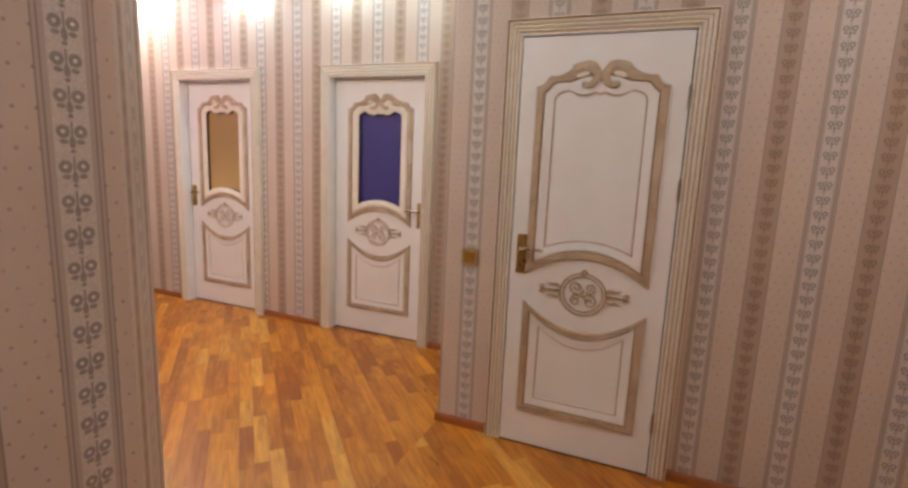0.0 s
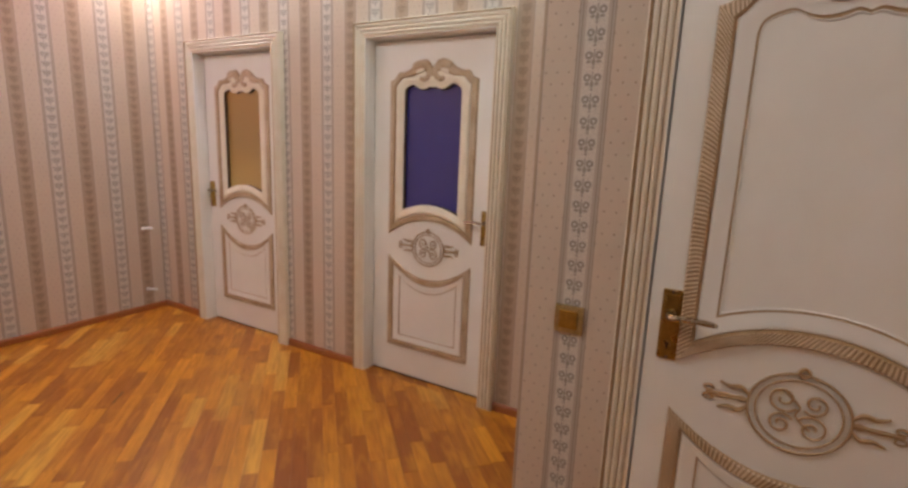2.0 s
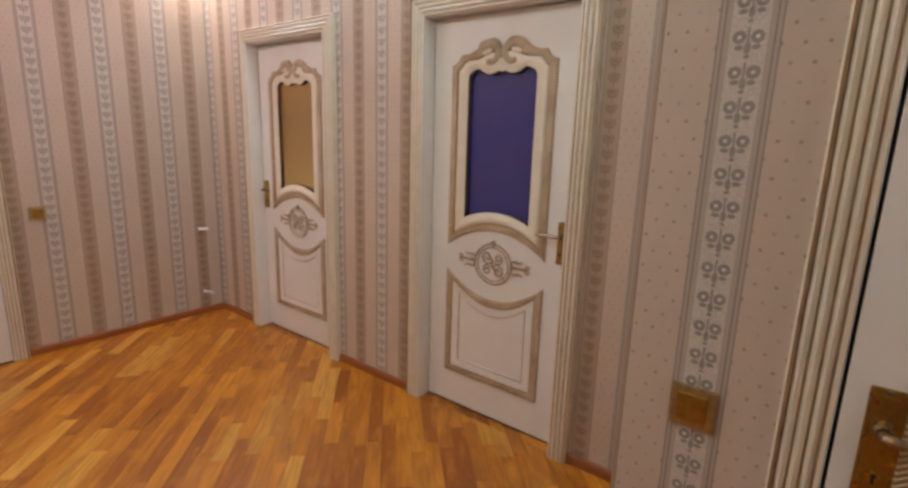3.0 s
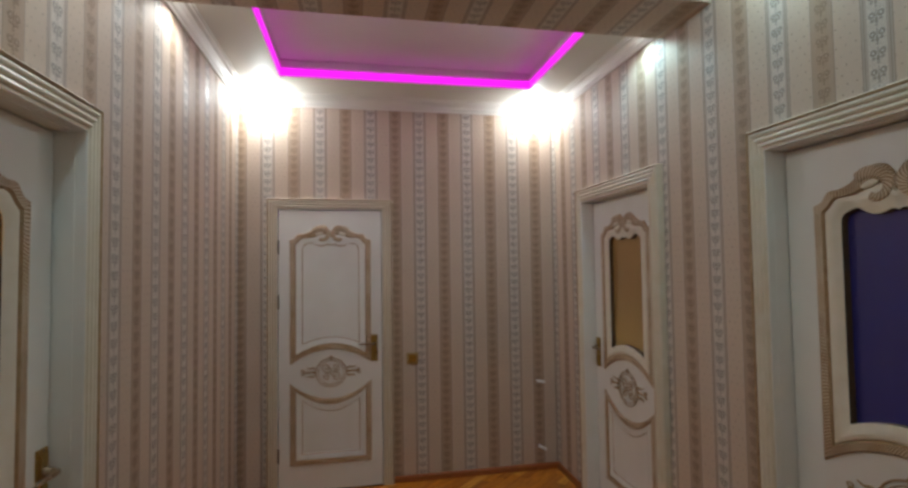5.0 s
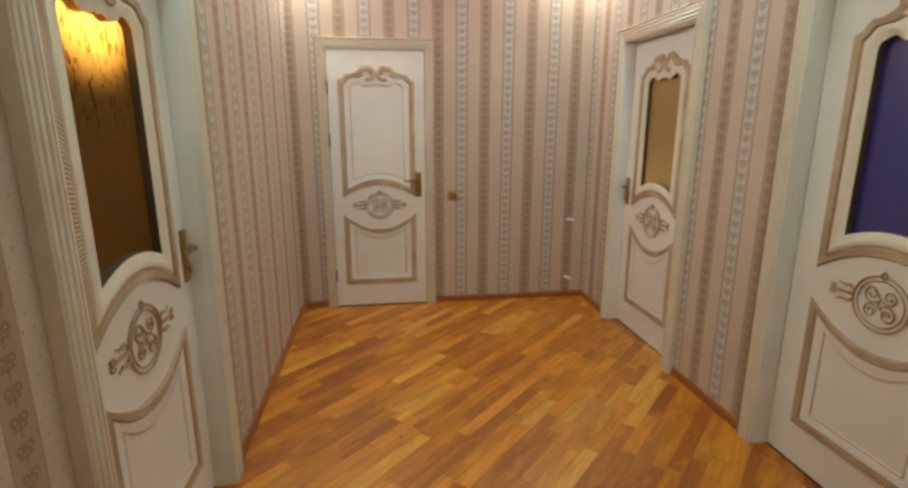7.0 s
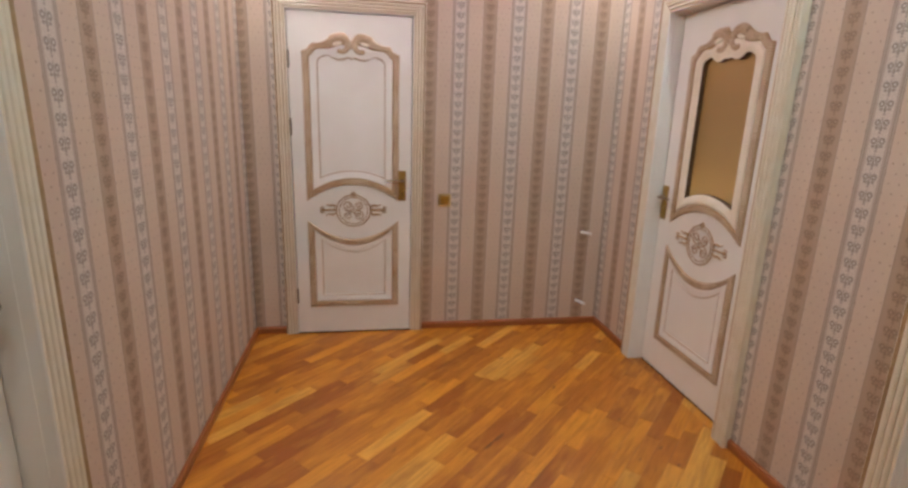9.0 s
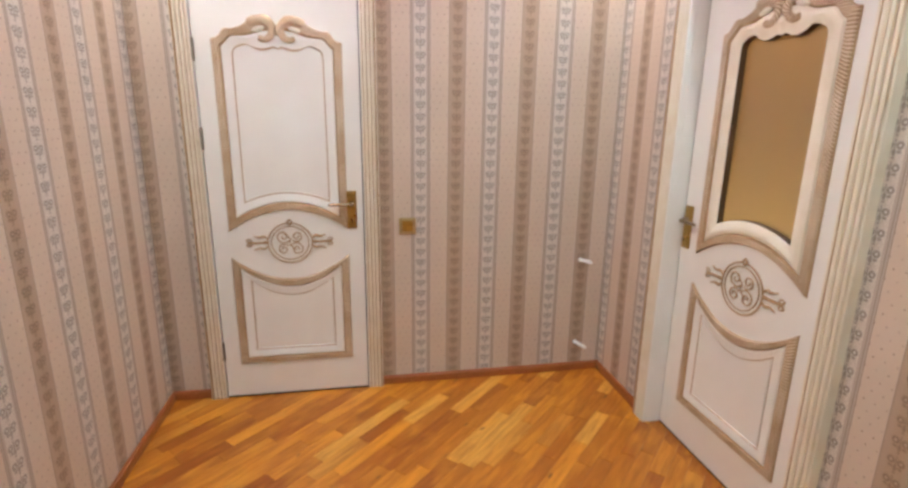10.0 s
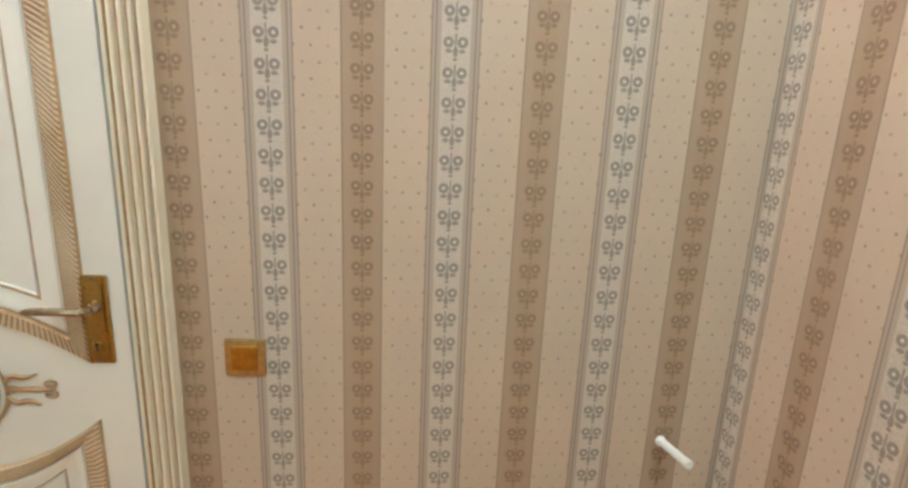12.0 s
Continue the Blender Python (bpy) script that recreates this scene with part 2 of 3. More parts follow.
# shade of the door gaps and keyholes put into a near-black colour
DARK = plain_material("gap_shade", (0.02, 0.017, 0.014), 0.8)
# dark red-brown of the unseen closing walls, set to dim and redden bounced light
SHELL_BROWN = plain_material("unseen_shell_brown", (0.13, 0.045, 0.018), 0.7, scale=6.0)
WOOD_PART = wood_material("parquet_strip", True, (0.31, 0.080, 0.004), (0.70, 0.280, 0.019))
WOOD_REST = wood_material("parquet_rest", False, (0.31, 0.080, 0.004), (0.70, 0.280, 0.019))
BLUE_GLASS = glass_material("blue_glass", rgb(0.050, 0.046, 0.235), 0.25, 0.15)
AMBER_GLASS = glass_material("amber_glass", rgb(0.48, 0.345, 0.17), 0.3, 0.6, False, 2.3)
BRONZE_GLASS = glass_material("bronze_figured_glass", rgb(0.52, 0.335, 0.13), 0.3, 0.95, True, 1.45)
LED = glow_material("magenta_led", (1.0, 0.015, 0.95), 2.4)
BULB = glow_material("lamp_glow", (1.0, 0.97, 0.93), 60.0)


# ---- mesh helpers ----
def link(name, bm, material, parent=None, label="", smooth=False):
    me = bpy.data.meshes.new(name)
    bmesh.ops.recalc_face_normals(bm, faces=bm.faces) if bm.faces else None
    bm.to_mesh(me)
    bm.free()
    for m in (material if isinstance(material, (list, tuple)) else [material]):
        me.materials.append(m)
    if smooth:
        for p in me.polygons:
            p.use_smooth = True
        me.set_sharp_from_angle(angle=radians(28))
    ob = new(name, me)
    ob.parent = parent
    if label:
        tagged(ob, label=label)
    return ob


def part(name, bm, material, parent, label="", smooth=False):
    return link(name, bm, material, parent, label, smooth)


def box(bm, x0, x1, y0, y1, z0, z1, bevel=0.0):
    r = bmesh.ops.create_cube(bm, size=1.0)
    for v in r["verts"]:
        v.co = ((x0 + x1) / 2 + v.co.x * (x1 - x0), (y0 + y1) / 2 + v.co.y * (y1 - y0), (z0 + z1) / 2 + v.co.z * (z1 - z0))
    if bevel:
        es = list({e for v in r["verts"] for e in v.link_edges})
        bmesh.ops.bevel(bm, geom=es, offset=bevel, segments=2, affect="EDGES", profile=0.7)
    return bm


def loft(bm, rings, closed_ring=False, closed_path=False, uvs=None, mats=None):
    """Quads between rings of points; uvs[i][j] and a material index per strip j."""
    layer = bm.loops.layers.uv.verify() if uvs else None
    vs = [[bm.verts.new(p) for p in ring] for ring in rings]
    n, m = len(rings), len(rings[0])
    for i in range(n if closed_path else n - 1):
        k = (i + 1) % n
        for j in range(m if closed_ring else m - 1):
            l = (j + 1) % m
            f = bm.faces.new((vs[i][j], vs[k][j], vs[k][l], vs[i][l]))
            if mats:
                f.material_index = mats[j]
            if uvs:
                k2 = i + 1
                for loop, q in zip(f.loops, (uvs[i][j], uvs[k2][j], uvs[k2][j + 1], uvs[i][j + 1])):
                    loop[layer].uv = q
    return vs


def tube(bm, pts, radii, sides=6, cap=True):
    pts = [Vector(p) for p in pts]
    if not isinstance(radii, (list, tuple)):
        radii = [radii] * len(pts)
    up = Vector((0, 1, 0))
    rings, uvs, run = [], [], 0.0
    for i, p in enumerate(pts):
        t = (pts[min(i + 1, len(pts) - 1)] - pts[max(i - 1, 0)]).normalized()
        if abs(t.dot(up)) > 0.95:
            up = Vector((0, 0, 1))
        a = t.cross(up).normalized()
        b = t.cross(a)
        run += (p - pts[i - 1]).length if i else 0.0
        rings.append([p + radii[i] * (math.cos(q) * a + math.sin(q) * b) for q in [2 * math.pi * k / sides for k in range(sides)]])
        uvs.append([(run, abs(2 * k / sides - 1)) for k in range(sides + 1)])
    vs = loft(bm, rings, closed_ring=True, uvs=uvs)
    if cap:
        bm.faces.new(vs[0][::-1]), bm.faces.new(vs[-1])


def prism(bm, outline, holes, d0, d1, place, uv=None):
    """A flat plate with holes, from depth d0 to d1; place(u, v, d) gives the point, uv(u, v) its texture place."""
    layer = bm.loops.layers.uv.verify()
    caps = []
    for d in (d0, d1):
        edges, back = [], {}
        loops = []
        for ring in [outline] + list(holes):
            vs = [bm.verts.new(place(u, v, d)) for u, v in ring]
            for v, q in zip(vs, ring):
                back[v] = q
            edges += [bm.edges.new((vs[i], vs[(i + 1) % len(vs)])) for i in range(len(vs))]
            loops.append(vs)
        r = bmesh.ops.triangle_fill(bm, use_beauty=True, use_dissolve=False, edges=edges)
        for f in [g for g in r["geom"] if isinstance(g, bmesh.types.BMFace)]:
            for lp in f.loops:
                lp[layer].uv = uv(*back[lp.vert]) if uv else back[lp.vert]
        caps.append(loops)
    for front, rear, ring in zip(caps[0], caps[1], [outline] + list(holes)):
        for i in range(len(front)):
            k = (i + 1) % len(front)
            f = bm.faces.new((front[i], rear[i], rear[k], front[k]))
            q, w = ring[i], ring[k]
            for lp, (a, d) in zip(f.loops, ((q, 0), (q, 1), (w, 1), (w, 0))):
                g = uv(*a) if uv else a
                lp[layer].uv = (g[0] + d * abs(d1 - d0), g[1])
    return bm


def lathe(bm, profile, centre, sides=24):
    """Turned about the upright axis; profile of (radius, height)."""
    rings = [[(centre[0] + r * math.cos(2 * math.pi * k / sides), centre[1] + r * math.sin(2 * math.pi * k / sides), centre[2] + h) for k in range(sides)] for r, h in profile]
    return loft(bm, rings, closed_ring=True)


# ---- the shell ----
def wall(name, a, b, axis, at, face, doors, phase, material=PAPER):
    """An upright wall from a to b along axis ('x' or 'y'), its face at `at` looking along face (+1, -1); doors: (centre, half) openings."""
    ring = [(a, -0.05)]
    for c, h in sorted(doors):
        ring += [(c - h, -0.05), (c - h, OPEN_H + 0.02), (c + h, OPEN_H + 0.02), (c + h, -0.05)]
    ring += [(b, -0.05), (b, TOP), (a, TOP)]
    back = at - face * WALL_T
    if axis == "x":
        place = lambda u, v, d: (u, d, v)
    else:
        place = lambda u, v, d: (d, u, v)
    bm = prism(bmesh.new(), ring, [], at, back, place, lambda u, v: (u - phase, v))
    return tagged(link(name, bm, material), kind="structure")


AMBER_X, BLUE_X, BRONZE_X, WHITE_Y, NEAR_X = -3.810, -2.128, -2.170, 1.675, -0.29
WIDE, SLIM = 0.427, 0.385           # half of the opening between the jambs
tagged(wall("wall_north", WEST - WALL_T, RETURN + WALL_T, "x", NORTH, -1, [(AMBER_X, WIDE + 0.02), (BLUE_X, WIDE + 0.02)], -3.28), "beige wallpaper wall with silvery and brown stripes", "wall")
tagged(wall("wall_west", SOUTH, NORTH, "y", WEST, 1, [(WHITE_Y, SLIM + 0.02)], 2.366), "beige wallpaper wall with silvery and brown stripes", "wall")
tagged(wall("wall_south", WEST - WALL_T, PASSAGE, "x", SOUTH, 1, [(BRONZE_X, WIDE + 0.02)], -3.26), "beige wallpaper wall with silvery and brown stripes", "wall")
tagged(wall("wall_near", RETURN, EAST + WALL_T, "x", NEAR, -1, [(NEAR_X, SLIM + 0.02)], -0.900), "beige wallpaper wall with silvery and brown stripes", "wall")
tagged(wall("wall_return", NEAR + WALL_T, NORTH, "y", RETURN, -1, [], 2.60), "short beige striped wallpaper wall beside a corner", "wall")
tagged(wall("wall_passage", BACK, BEND_Y, "y", BEND_X, 1, [], 0.52), "beige dotted wallpaper wall with an ornate stripe", "wall")
SPLAY = Vector((PASSAGE - BEND_X, SOUTH - BEND_Y, 0))
SPLAY_L, SPLAY_D = SPLAY.length, SPLAY.normalized()
bm = prism(bmesh.new(), [(0, -0.05), (SPLAY_L, -0.05), (SPLAY_L, TOP), (0, TOP)], [], 0.0, WALL_T,
           lambda u, v, d: (BEND_X + SPLAY_D.x * u - SPLAY_D.y * d, BEND_Y + SPLAY_D.y * u + SPLAY_D.x * d, v), lambda u, v: (u + 0.086, v))
tagged(link("wall_splay", bm, PAPER), "splayed corner wall with striped beige wallpaper", "wall", kind="structure")
tagged(wall("wall_east", BACK, NEAR, "y", EAST, -1, [], 0.2), "beige striped wallpaper wall", "wall")
tagged(wall("wall_back", PASSAGE - WALL_T, EAST + WALL_T, "x", BACK, 1, [], 0.2), "beige striped wallpaper wall", "wall")

# unseen walls added to close the rooms behind the doors
bm = bmesh.new()
for x0, x1, y0, y1 in ((-5.2, 2.2, 4.9, 5.0), (-6.4, -6.3, -1.9, 5.0), (-6.4, -1.07, -0.75, -0.65), (-5.0, -4.95, 3.63, 4.9), (-2.98, -2.92, 3.63, 4.9), (-0.9, -0.84, 3.63, 4.9), (-3.2, -3.14, -0.65, 0.86), (2.1, 2.2, 2.62, 4.9), (-6.3, -4.99, 0.5, 0.56), (-6.3, -4.99, 3.5, 3.56)):
    box(bm, x0, x1, y0, y1, -0.05, 3.2)
tagged(link("closing_walls", bm, SHELL_BROWN), "unseen walls added to close the rooms beyond", "wall", kind="structure")
# unseen slab added over everything to close the top
bm = bmesh.new()
box(bm, -6.4, 2.2, -1.9, 5.0, TOP, TOP + 0.1)
tagged(link("closing_slab", bm, SHELL_BROWN), "unseen slab added to close the top", "ceiling", kind="structure")

# ceiling: lower plate with a stepped recess, the recess's rim and its upper plate
HX0, HX1, HY0, HY1 = -4.43, -3.44, 1.355, 3.155
bm = prism(bmesh.new(), [(WEST - 0.05, BACK - 0.05), (EAST + 0.05, BACK - 0.05), (EAST + 0.05, NORTH + 0.05), (WEST - 0.05, NORTH + 0.05)],
           [[(HX0, HY0), (HX1, HY0), (HX1, HY1), (HX0, HY1)]], CEIL, TRAY - 0.003, lambda u, v, d: (u, v, d))
box(bm, HX0 - 0.1, HX1 + 0.1, HY0 - 0.1, HY1 + 0.1, TRAY, TRAY + 0.05)
tagged(link("ceiling", bm, CEILING), "white painted ceiling with a stepped tray recess", "ceiling", kind="structure")

# light strip that runs round the recess
strip = tagged(new("led_strip"), "glowing magenta LED strip round the ceiling recess", "light strip")
for x0, x1, y0, y1 in ((HX0 + 0.002, HX0 + 0.012, HY0 + 0.002, HY1 - 0.002), (HX1 - 0.012, HX1 - 0.002, HY0 + 0.002, HY1 - 0.002), (HX0 + 0.014, HX1 - 0.014, HY0 + 0.002, HY0 + 0.012), (HX0 + 0.014, HX1 - 0.014, HY1 - 0.012, HY1 - 0.002)):
    part("light_bar", box(bmesh.new(), x0, x1, y0, y1, CEIL + 0.004, CEIL + 0.058, 0.003), LED, strip)

# wallpapered cross beam
bm = bmesh.new()
layer = bm.loops.layers.uv.verify()
box(bm, BEAM0, BEAM1, SOUTH - 0.01, NORTH + 0.01, BEAM_Z, TRAY + 0.02)
for f in bm.faces:
    for lp in f.loops:
        c = lp.vert.co
        lp[layer].uv = (c.y - 2.05, c.x if abs(f.normal.z) > 0.5 else c.z)
tagged(link("beam", bm, PAPER), "cross beam covered in brown striped wallpaper", "beam", kind="structure")


CORNICE = [(0.002, -0.082), (0.012, -0.082), (0.014, -0.070), (0.026, -0.060), (0.034, -0.042), (0.050, -0.026), (0.068, -0.020), (0.070, -0.010), (0.080, -0.008), (0.080, 0.002)]
SKIRTING = [(0.002, 0.0), (0.016, 0.0), (0.016, 0.030), (0.013, 0.042), (0.008, 0.048), (0.002, 0.050)]


def run(points, profile, level, mitre=(0.0, 0.0)):
    """A moulded strip along walls whose line turns, kept on the left of the line; mitre: how far each end draws in per offset."""
    pts = [Vector(p) for p in points]
    dirs = [(q - p).normalized() for p, q in zip(pts, pts[1:])]
    rings = []
    for i, p in enumerate(pts):
        d0, d1 = dirs[max(i - 1, 0)], dirs[min(i, len(dirs) - 1)]
        n0, n1 = Vector((-d0.y, d0.x)), Vector((-d1.y, d1.x))
        n = (n0 + n1) / (1 + n0.dot(n1))
        if i == 0:
            n = n + d0 * mitre[0]
        if i == len(pts) - 1:
            n = n - d1 * mitre[1]
        rings.append([(p.x + n.x * o, p.y + n.y * o, level + h) for o, h in profile])
    bm = bmesh.new()
    loft(bm, rings)
    return bm


def cornice(points, mitre=(1.0, 1.0)):
    return tagged(link("cornice", run(points, CORNICE, CEIL, mitre), CEILING), "white moulded plaster cornice", "cornice", "cornices", kind="structure")


cornice([(WEST, NORTH), (WEST, SOUTH)])
cornice([(BEAM0 + 0.08, NORTH), (WEST, NORTH)])
cornice([(WEST, SOUTH), (BEAM0 + 0.08, SOUTH)])
cornice([(RETURN, NORTH), (BEAM1 - 0.08, NORTH)])
cornice([(BEAM1 - 0.08, SOUTH), (PASSAGE, SOUTH), (BEND_X, BEND_Y), (BEND_X, BACK)])
cornice([(EAST, NEAR), (RETURN, NEAR), (RETURN, NORTH)])


def skirting(a, b, axis, at, face):
    """A low wooden strip on the floor with a rounded top edge."""
    rings = [[(e, at + face * o, h) if axis == "x" else (at + face * o, e, h) for o, h in SKIRTING] for e in (a, b)]
    bm = bmesh.new()
    loft(bm, rings)
    bm.faces.new([v for v in bm.verts if (v.co.x if axis == "x" else v.co.y) == min((q.co.x if axis == "x" else q.co.y) for q in bm.verts)])
    return tagged(link("baseboard", bm, SKIRT), "low red-brown wooden skirting strip", "baseboard", "skirting", kind="structure")


W_OUT, S_OUT = WIDE + 0.094, SLIM + CASING_W - 0.001
for a, b, axis, at, face in (
        (WEST, AMBER_X - W_OUT, "x", NORTH, -1), (AMBER_X + W_OUT, BLUE_X - W_OUT, "x", NORTH, -1), (BLUE_X + W_OUT, RETURN, "x", NORTH, -1),
        (SOUTH, WHITE_Y - S_OUT, "y", WEST, 1), (WHITE_Y + S_OUT, NORTH, "y", WEST, 1),
        (WEST, BRONZE_X - W_OUT, "x", SOUTH, 1), (BRONZE_X + W_OUT, PASSAGE, "x", SOUTH, 1),
        (RETURN - 0.016, NEAR_X - S_OUT, "x", NEAR, -1), (NEAR_X + S_OUT, EAST, "x", NEAR, -1),
        (NEAR, NORTH, "y", RETURN, -1)):
    skirting(a, b, axis, at, face)
tagged(link("baseboard", run([(PASSAGE + 0.001, SOUTH), (BEND_X, BEND_Y), (BEND_X, BACK)], SKIRTING, 0.0), SKIRT), "low red-brown skirting strip round the splayed corner", "baseboard", "skirting", kind="structure")


# ---- doors ----
def arch(x, half): return 1 - (x / half) ** 2


def mirrored(right):
    """A top line from right to left out of its right half, which ends on the middle."""
    return right + [(-x, z) for x, z in right[-2::-1]]


def smooth_line(pts, n=4):
    """Catmull-Rom through the points."""
    out = []
    for i in range(len(pts) - 1):
        p0, p1, p2, p3 = (Vector(pts[max(i - 1, 0)]), Vector(pts[i]), Vector(pts[i + 1]), Vector(pts[min(i + 2, len(pts) - 1)]))
        for k in range(n):
            t = k / n
            q = 0.5 * (2 * p1 + (p2 - p0) * t + (2 * p0 - 5 * p1 + 4 * p2 - p3) * t * t + (3 * p1 - p0 - 3 * p2 + p3) * t ** 3)
            out.append((q.x, q.y))
    return out + [tuple(pts[-1])]


def upper_outlines(inner_half):
    """Outer and inner line of the upper panel's moulding, point by point in step."""
    xs = [i / 10 - 1 for i in range(21)]
    outer = [(0.30 * s, 0.940 + 0.108 * arch(s, 1)) for s in xs]
    inner = [(inner_half * s, 1.098 + 0.045 * arch(s, 1)) for s in xs]
    sides = [0.2, 0.4, 0.6, 0.8]
    outer += [(0.30, 0.943 + (1.868 - 0.943) * s) for s in sides]
    inner += [(inner_half, 1.098 + (1.80 - 1.098) * s) for s in sides]
    oc = smooth_line([(0.302, 1.872), (0.268, 1.884), (0.240, 1.918), (0.204, 1.920), (0.158, 1.937), (0.116, 1.968), (0.072, 1.986), (0.030, 1.978), (0.0, 1.938)])
    ic = smooth_line([(inner_half, 1.795), (inner_half * 0.97, 1.822), (inner_half * 0.86, 1.838), (inner_half * 0.68, 1.847), (inner_half * 0.54, 1.832), (inner_half * 0.40, 1.822), (inner_half * 0.24, 1.824), (inner_half * 0.10, 1.834), (0.0, 1.828)])
    outer += mirrored(oc)
    inner += mirrored(ic)
    outer += [(-0.30, 0.943 + (1.868 - 0.943) * s) for s in sides[::-1]]
    inner += [(-inner_half, 1.098 + (1.80 - 1.098) * s) for s in sides[::-1]]
    return outer, inner


def lower_outlines():
    xs = [i / 8 - 1 for i in range(17)]
    outer = [(0.30 * s, 0.20) for s in xs]
    inner = [(0.205 * s, 0.285) for s in xs]
    for s in (0.25, 0.5, 0.75):
        outer.append((0.30, 0.20 + 0.605 * s)), inner.append((0.205, 0.285 + 0.385 * s))
    outer += [(0.30 * s, 0.805 - 0.125 * arch(s, 1)) for s in xs[::-1]]
    inner += [(0.205 * s, 0.670 - 0.085 * arch(s, 1)) for s in xs[::-1]]
    for s in (0.75, 0.5, 0.25):
        outer.append((-0.30, 0.20 + 0.605 * s)), inner.append((-0.205, 0.285 + 0.385 * s))
    return outer, inner


def moulding(bm, outer, inner, profile, mats):
    """Moulding between two lines; profile of (share of the way in, height off the leaf)."""
    length = [0.0]
    n = len(outer)
    for i in range(n):
        a, b = Vector(outer[i]), Vector(outer[(i + 1) % n])
        length.append(length[-1] + (b - a).length)
    rings = [[(o[0] + (i[0] - o[0]) * f, -h, o[1] + (i[1] - o[1]) * f) for f, h in profile] for o, i in zip(outer, inner)]
    uvs = [[(s, f * 2.6) for f, h in profile] for s in length]
    loft(bm, rings, closed_path=True, uvs=uvs, mats=mats)


def ring_line(bm, pts, r, y, closed=True):
    q = [(x, y, z) for x, z in pts]
    tube(bm, q + [q[0]] if closed else q, r, 5, cap=not closed)


def spiral(cx, cz, r0, r1, a0, turns, n=22):
    return [(cx + (r0 + (r1 - r0) * k / n) * math.cos(a0 + turns * 2 * math.pi * k / n), cz + (r0 + (r1 - r0) * k / n) * math.sin(a0 + turns * 2 * math.pi * k / n)) for k in range(n + 1)]


def crest_scroll(side, parent):
    """One ram's-horn scroll of the carving that crowns the upper panel: a flat ridged band that hooks down and back."""
    line = smooth_line([(0.128, 1.944), (0.092, 1.960), (0.058, 1.958), (0.030, 1.940), (0.021, 1.912), (0.032, 1.886), (0.058, 1.874), (0.084, 1.882)], 5)
    n = len(line)
    bm = bmesh.new()
    tube(bm, [(side * x, 0, z) for x, z in line], [0.020 - 0.008 * (k / n) ** 2 - (0.008 if k in (0, n - 1) else 0.0) for k in range(n)], 10)
    for v in bm.verts:
        v.co.y = -0.013 + v.co.y * 0.38
    scroll = part("crest_scroll", bm, ROPE, parent, "carved ram's-horn scroll with gold-brown patina", True)
    # cream oval laid over the band for the scroll's open middle, no hole cut
    bm = bmesh.new()
    bmesh.ops.create_uvsphere(bm, u_segments=14, v_segments=8, radius=1.0, matrix=Matrix.Translation((side * 0.083, -0.010, 1.920)) @ Matrix.Rotation(side * 0.25, 4, "Y") @ Matrix.Diagonal((0.032, 0.0085, 0.0125, 1)))
    part("scroll_eye", bm, CREAM, parent, "raised cream oval standing for the scroll's open middle", True)
    return scroll


def medallion(parent):
    """The round cartouche between the two panels, with four curls in a double ring."""
    bm = bmesh.new()
    for rx, rz, r in ((0.112, 0.106, 0.0038), (0.094, 0.089, 0.0030)):
        ring_line(bm, [(rx * math.cos(2 * math.pi * k / 40), 0.875 + rz * math.sin(2 * math.pi * k / 40)) for k in range(40)], r, -0.004)
    for sx, sz, a0, k in ((-1, 1, -0.6, 1.0), (1, 1, math.pi + 0.8, 0.8), (-1, -1, 0.6, 0.8), (1, -1, math.pi - 0.6, 1.0)):
        ring_line(bm, spiral(sx * 0.034, 0.875 + sz * 0.034, 0.037 * k, 0.007, a0, sx * sz * 1.45), 0.0036, -0.004, False)
    ring_line(bm, smooth_line([(-0.030, 0.925), (0.002, 0.895), (-0.004, 0.868), (0.030, 0.838)], 5), 0.003, -0.004, False)
    ring_line(bm, smooth_line([(-0.012, 0.985), (0.0, 0.998), (0.012, 0.985), (0.0, 0.972), (-0.012, 0.985)], 4), 0.0045, -0.004, False)
    return part("medallion", bm, PATINA, parent, "round carved cartouche lined in brown", True)


def spray(side, parent):
    """Three budding stems that spring from the medallion."""
    bm = bmesh.new()
    for pts in ([(0.112, 0.88), (0.15, 0.88), (0.19, 0.88), (0.212, 0.88)], [(0.110, 0.895), (0.130, 0.912), (0.155, 0.908), (0.180, 0.917)], [(0.110, 0.865), (0.130, 0.848), (0.155, 0.852), (0.180, 0.843)]):
        line = smooth_line(pts, 4)
        m = len(line)
        tube(bm, [(side * x, -0.004, z) for x, z in line], [0.0035 + 0.0035 * math.sin(math.pi * min(1.0, k / (m - 1) * 1.15)) for k in range(m)], 5)
    for x, z, a in ((0.205, 0.893, 0.7), (0.205, 0.867, -0.7), (0.125, 0.88, 0.0)):
        ring_line(bm, [(side * (x + 0.012 * math.cos(q)), z + 0.007 * math.sin(q)) for q in [2 * math.pi * k / 10 for k in range(10)]], 0.003, -0.004)
    return part("spray", bm, PATINA, parent, "carved budding stems lined in brown", True)


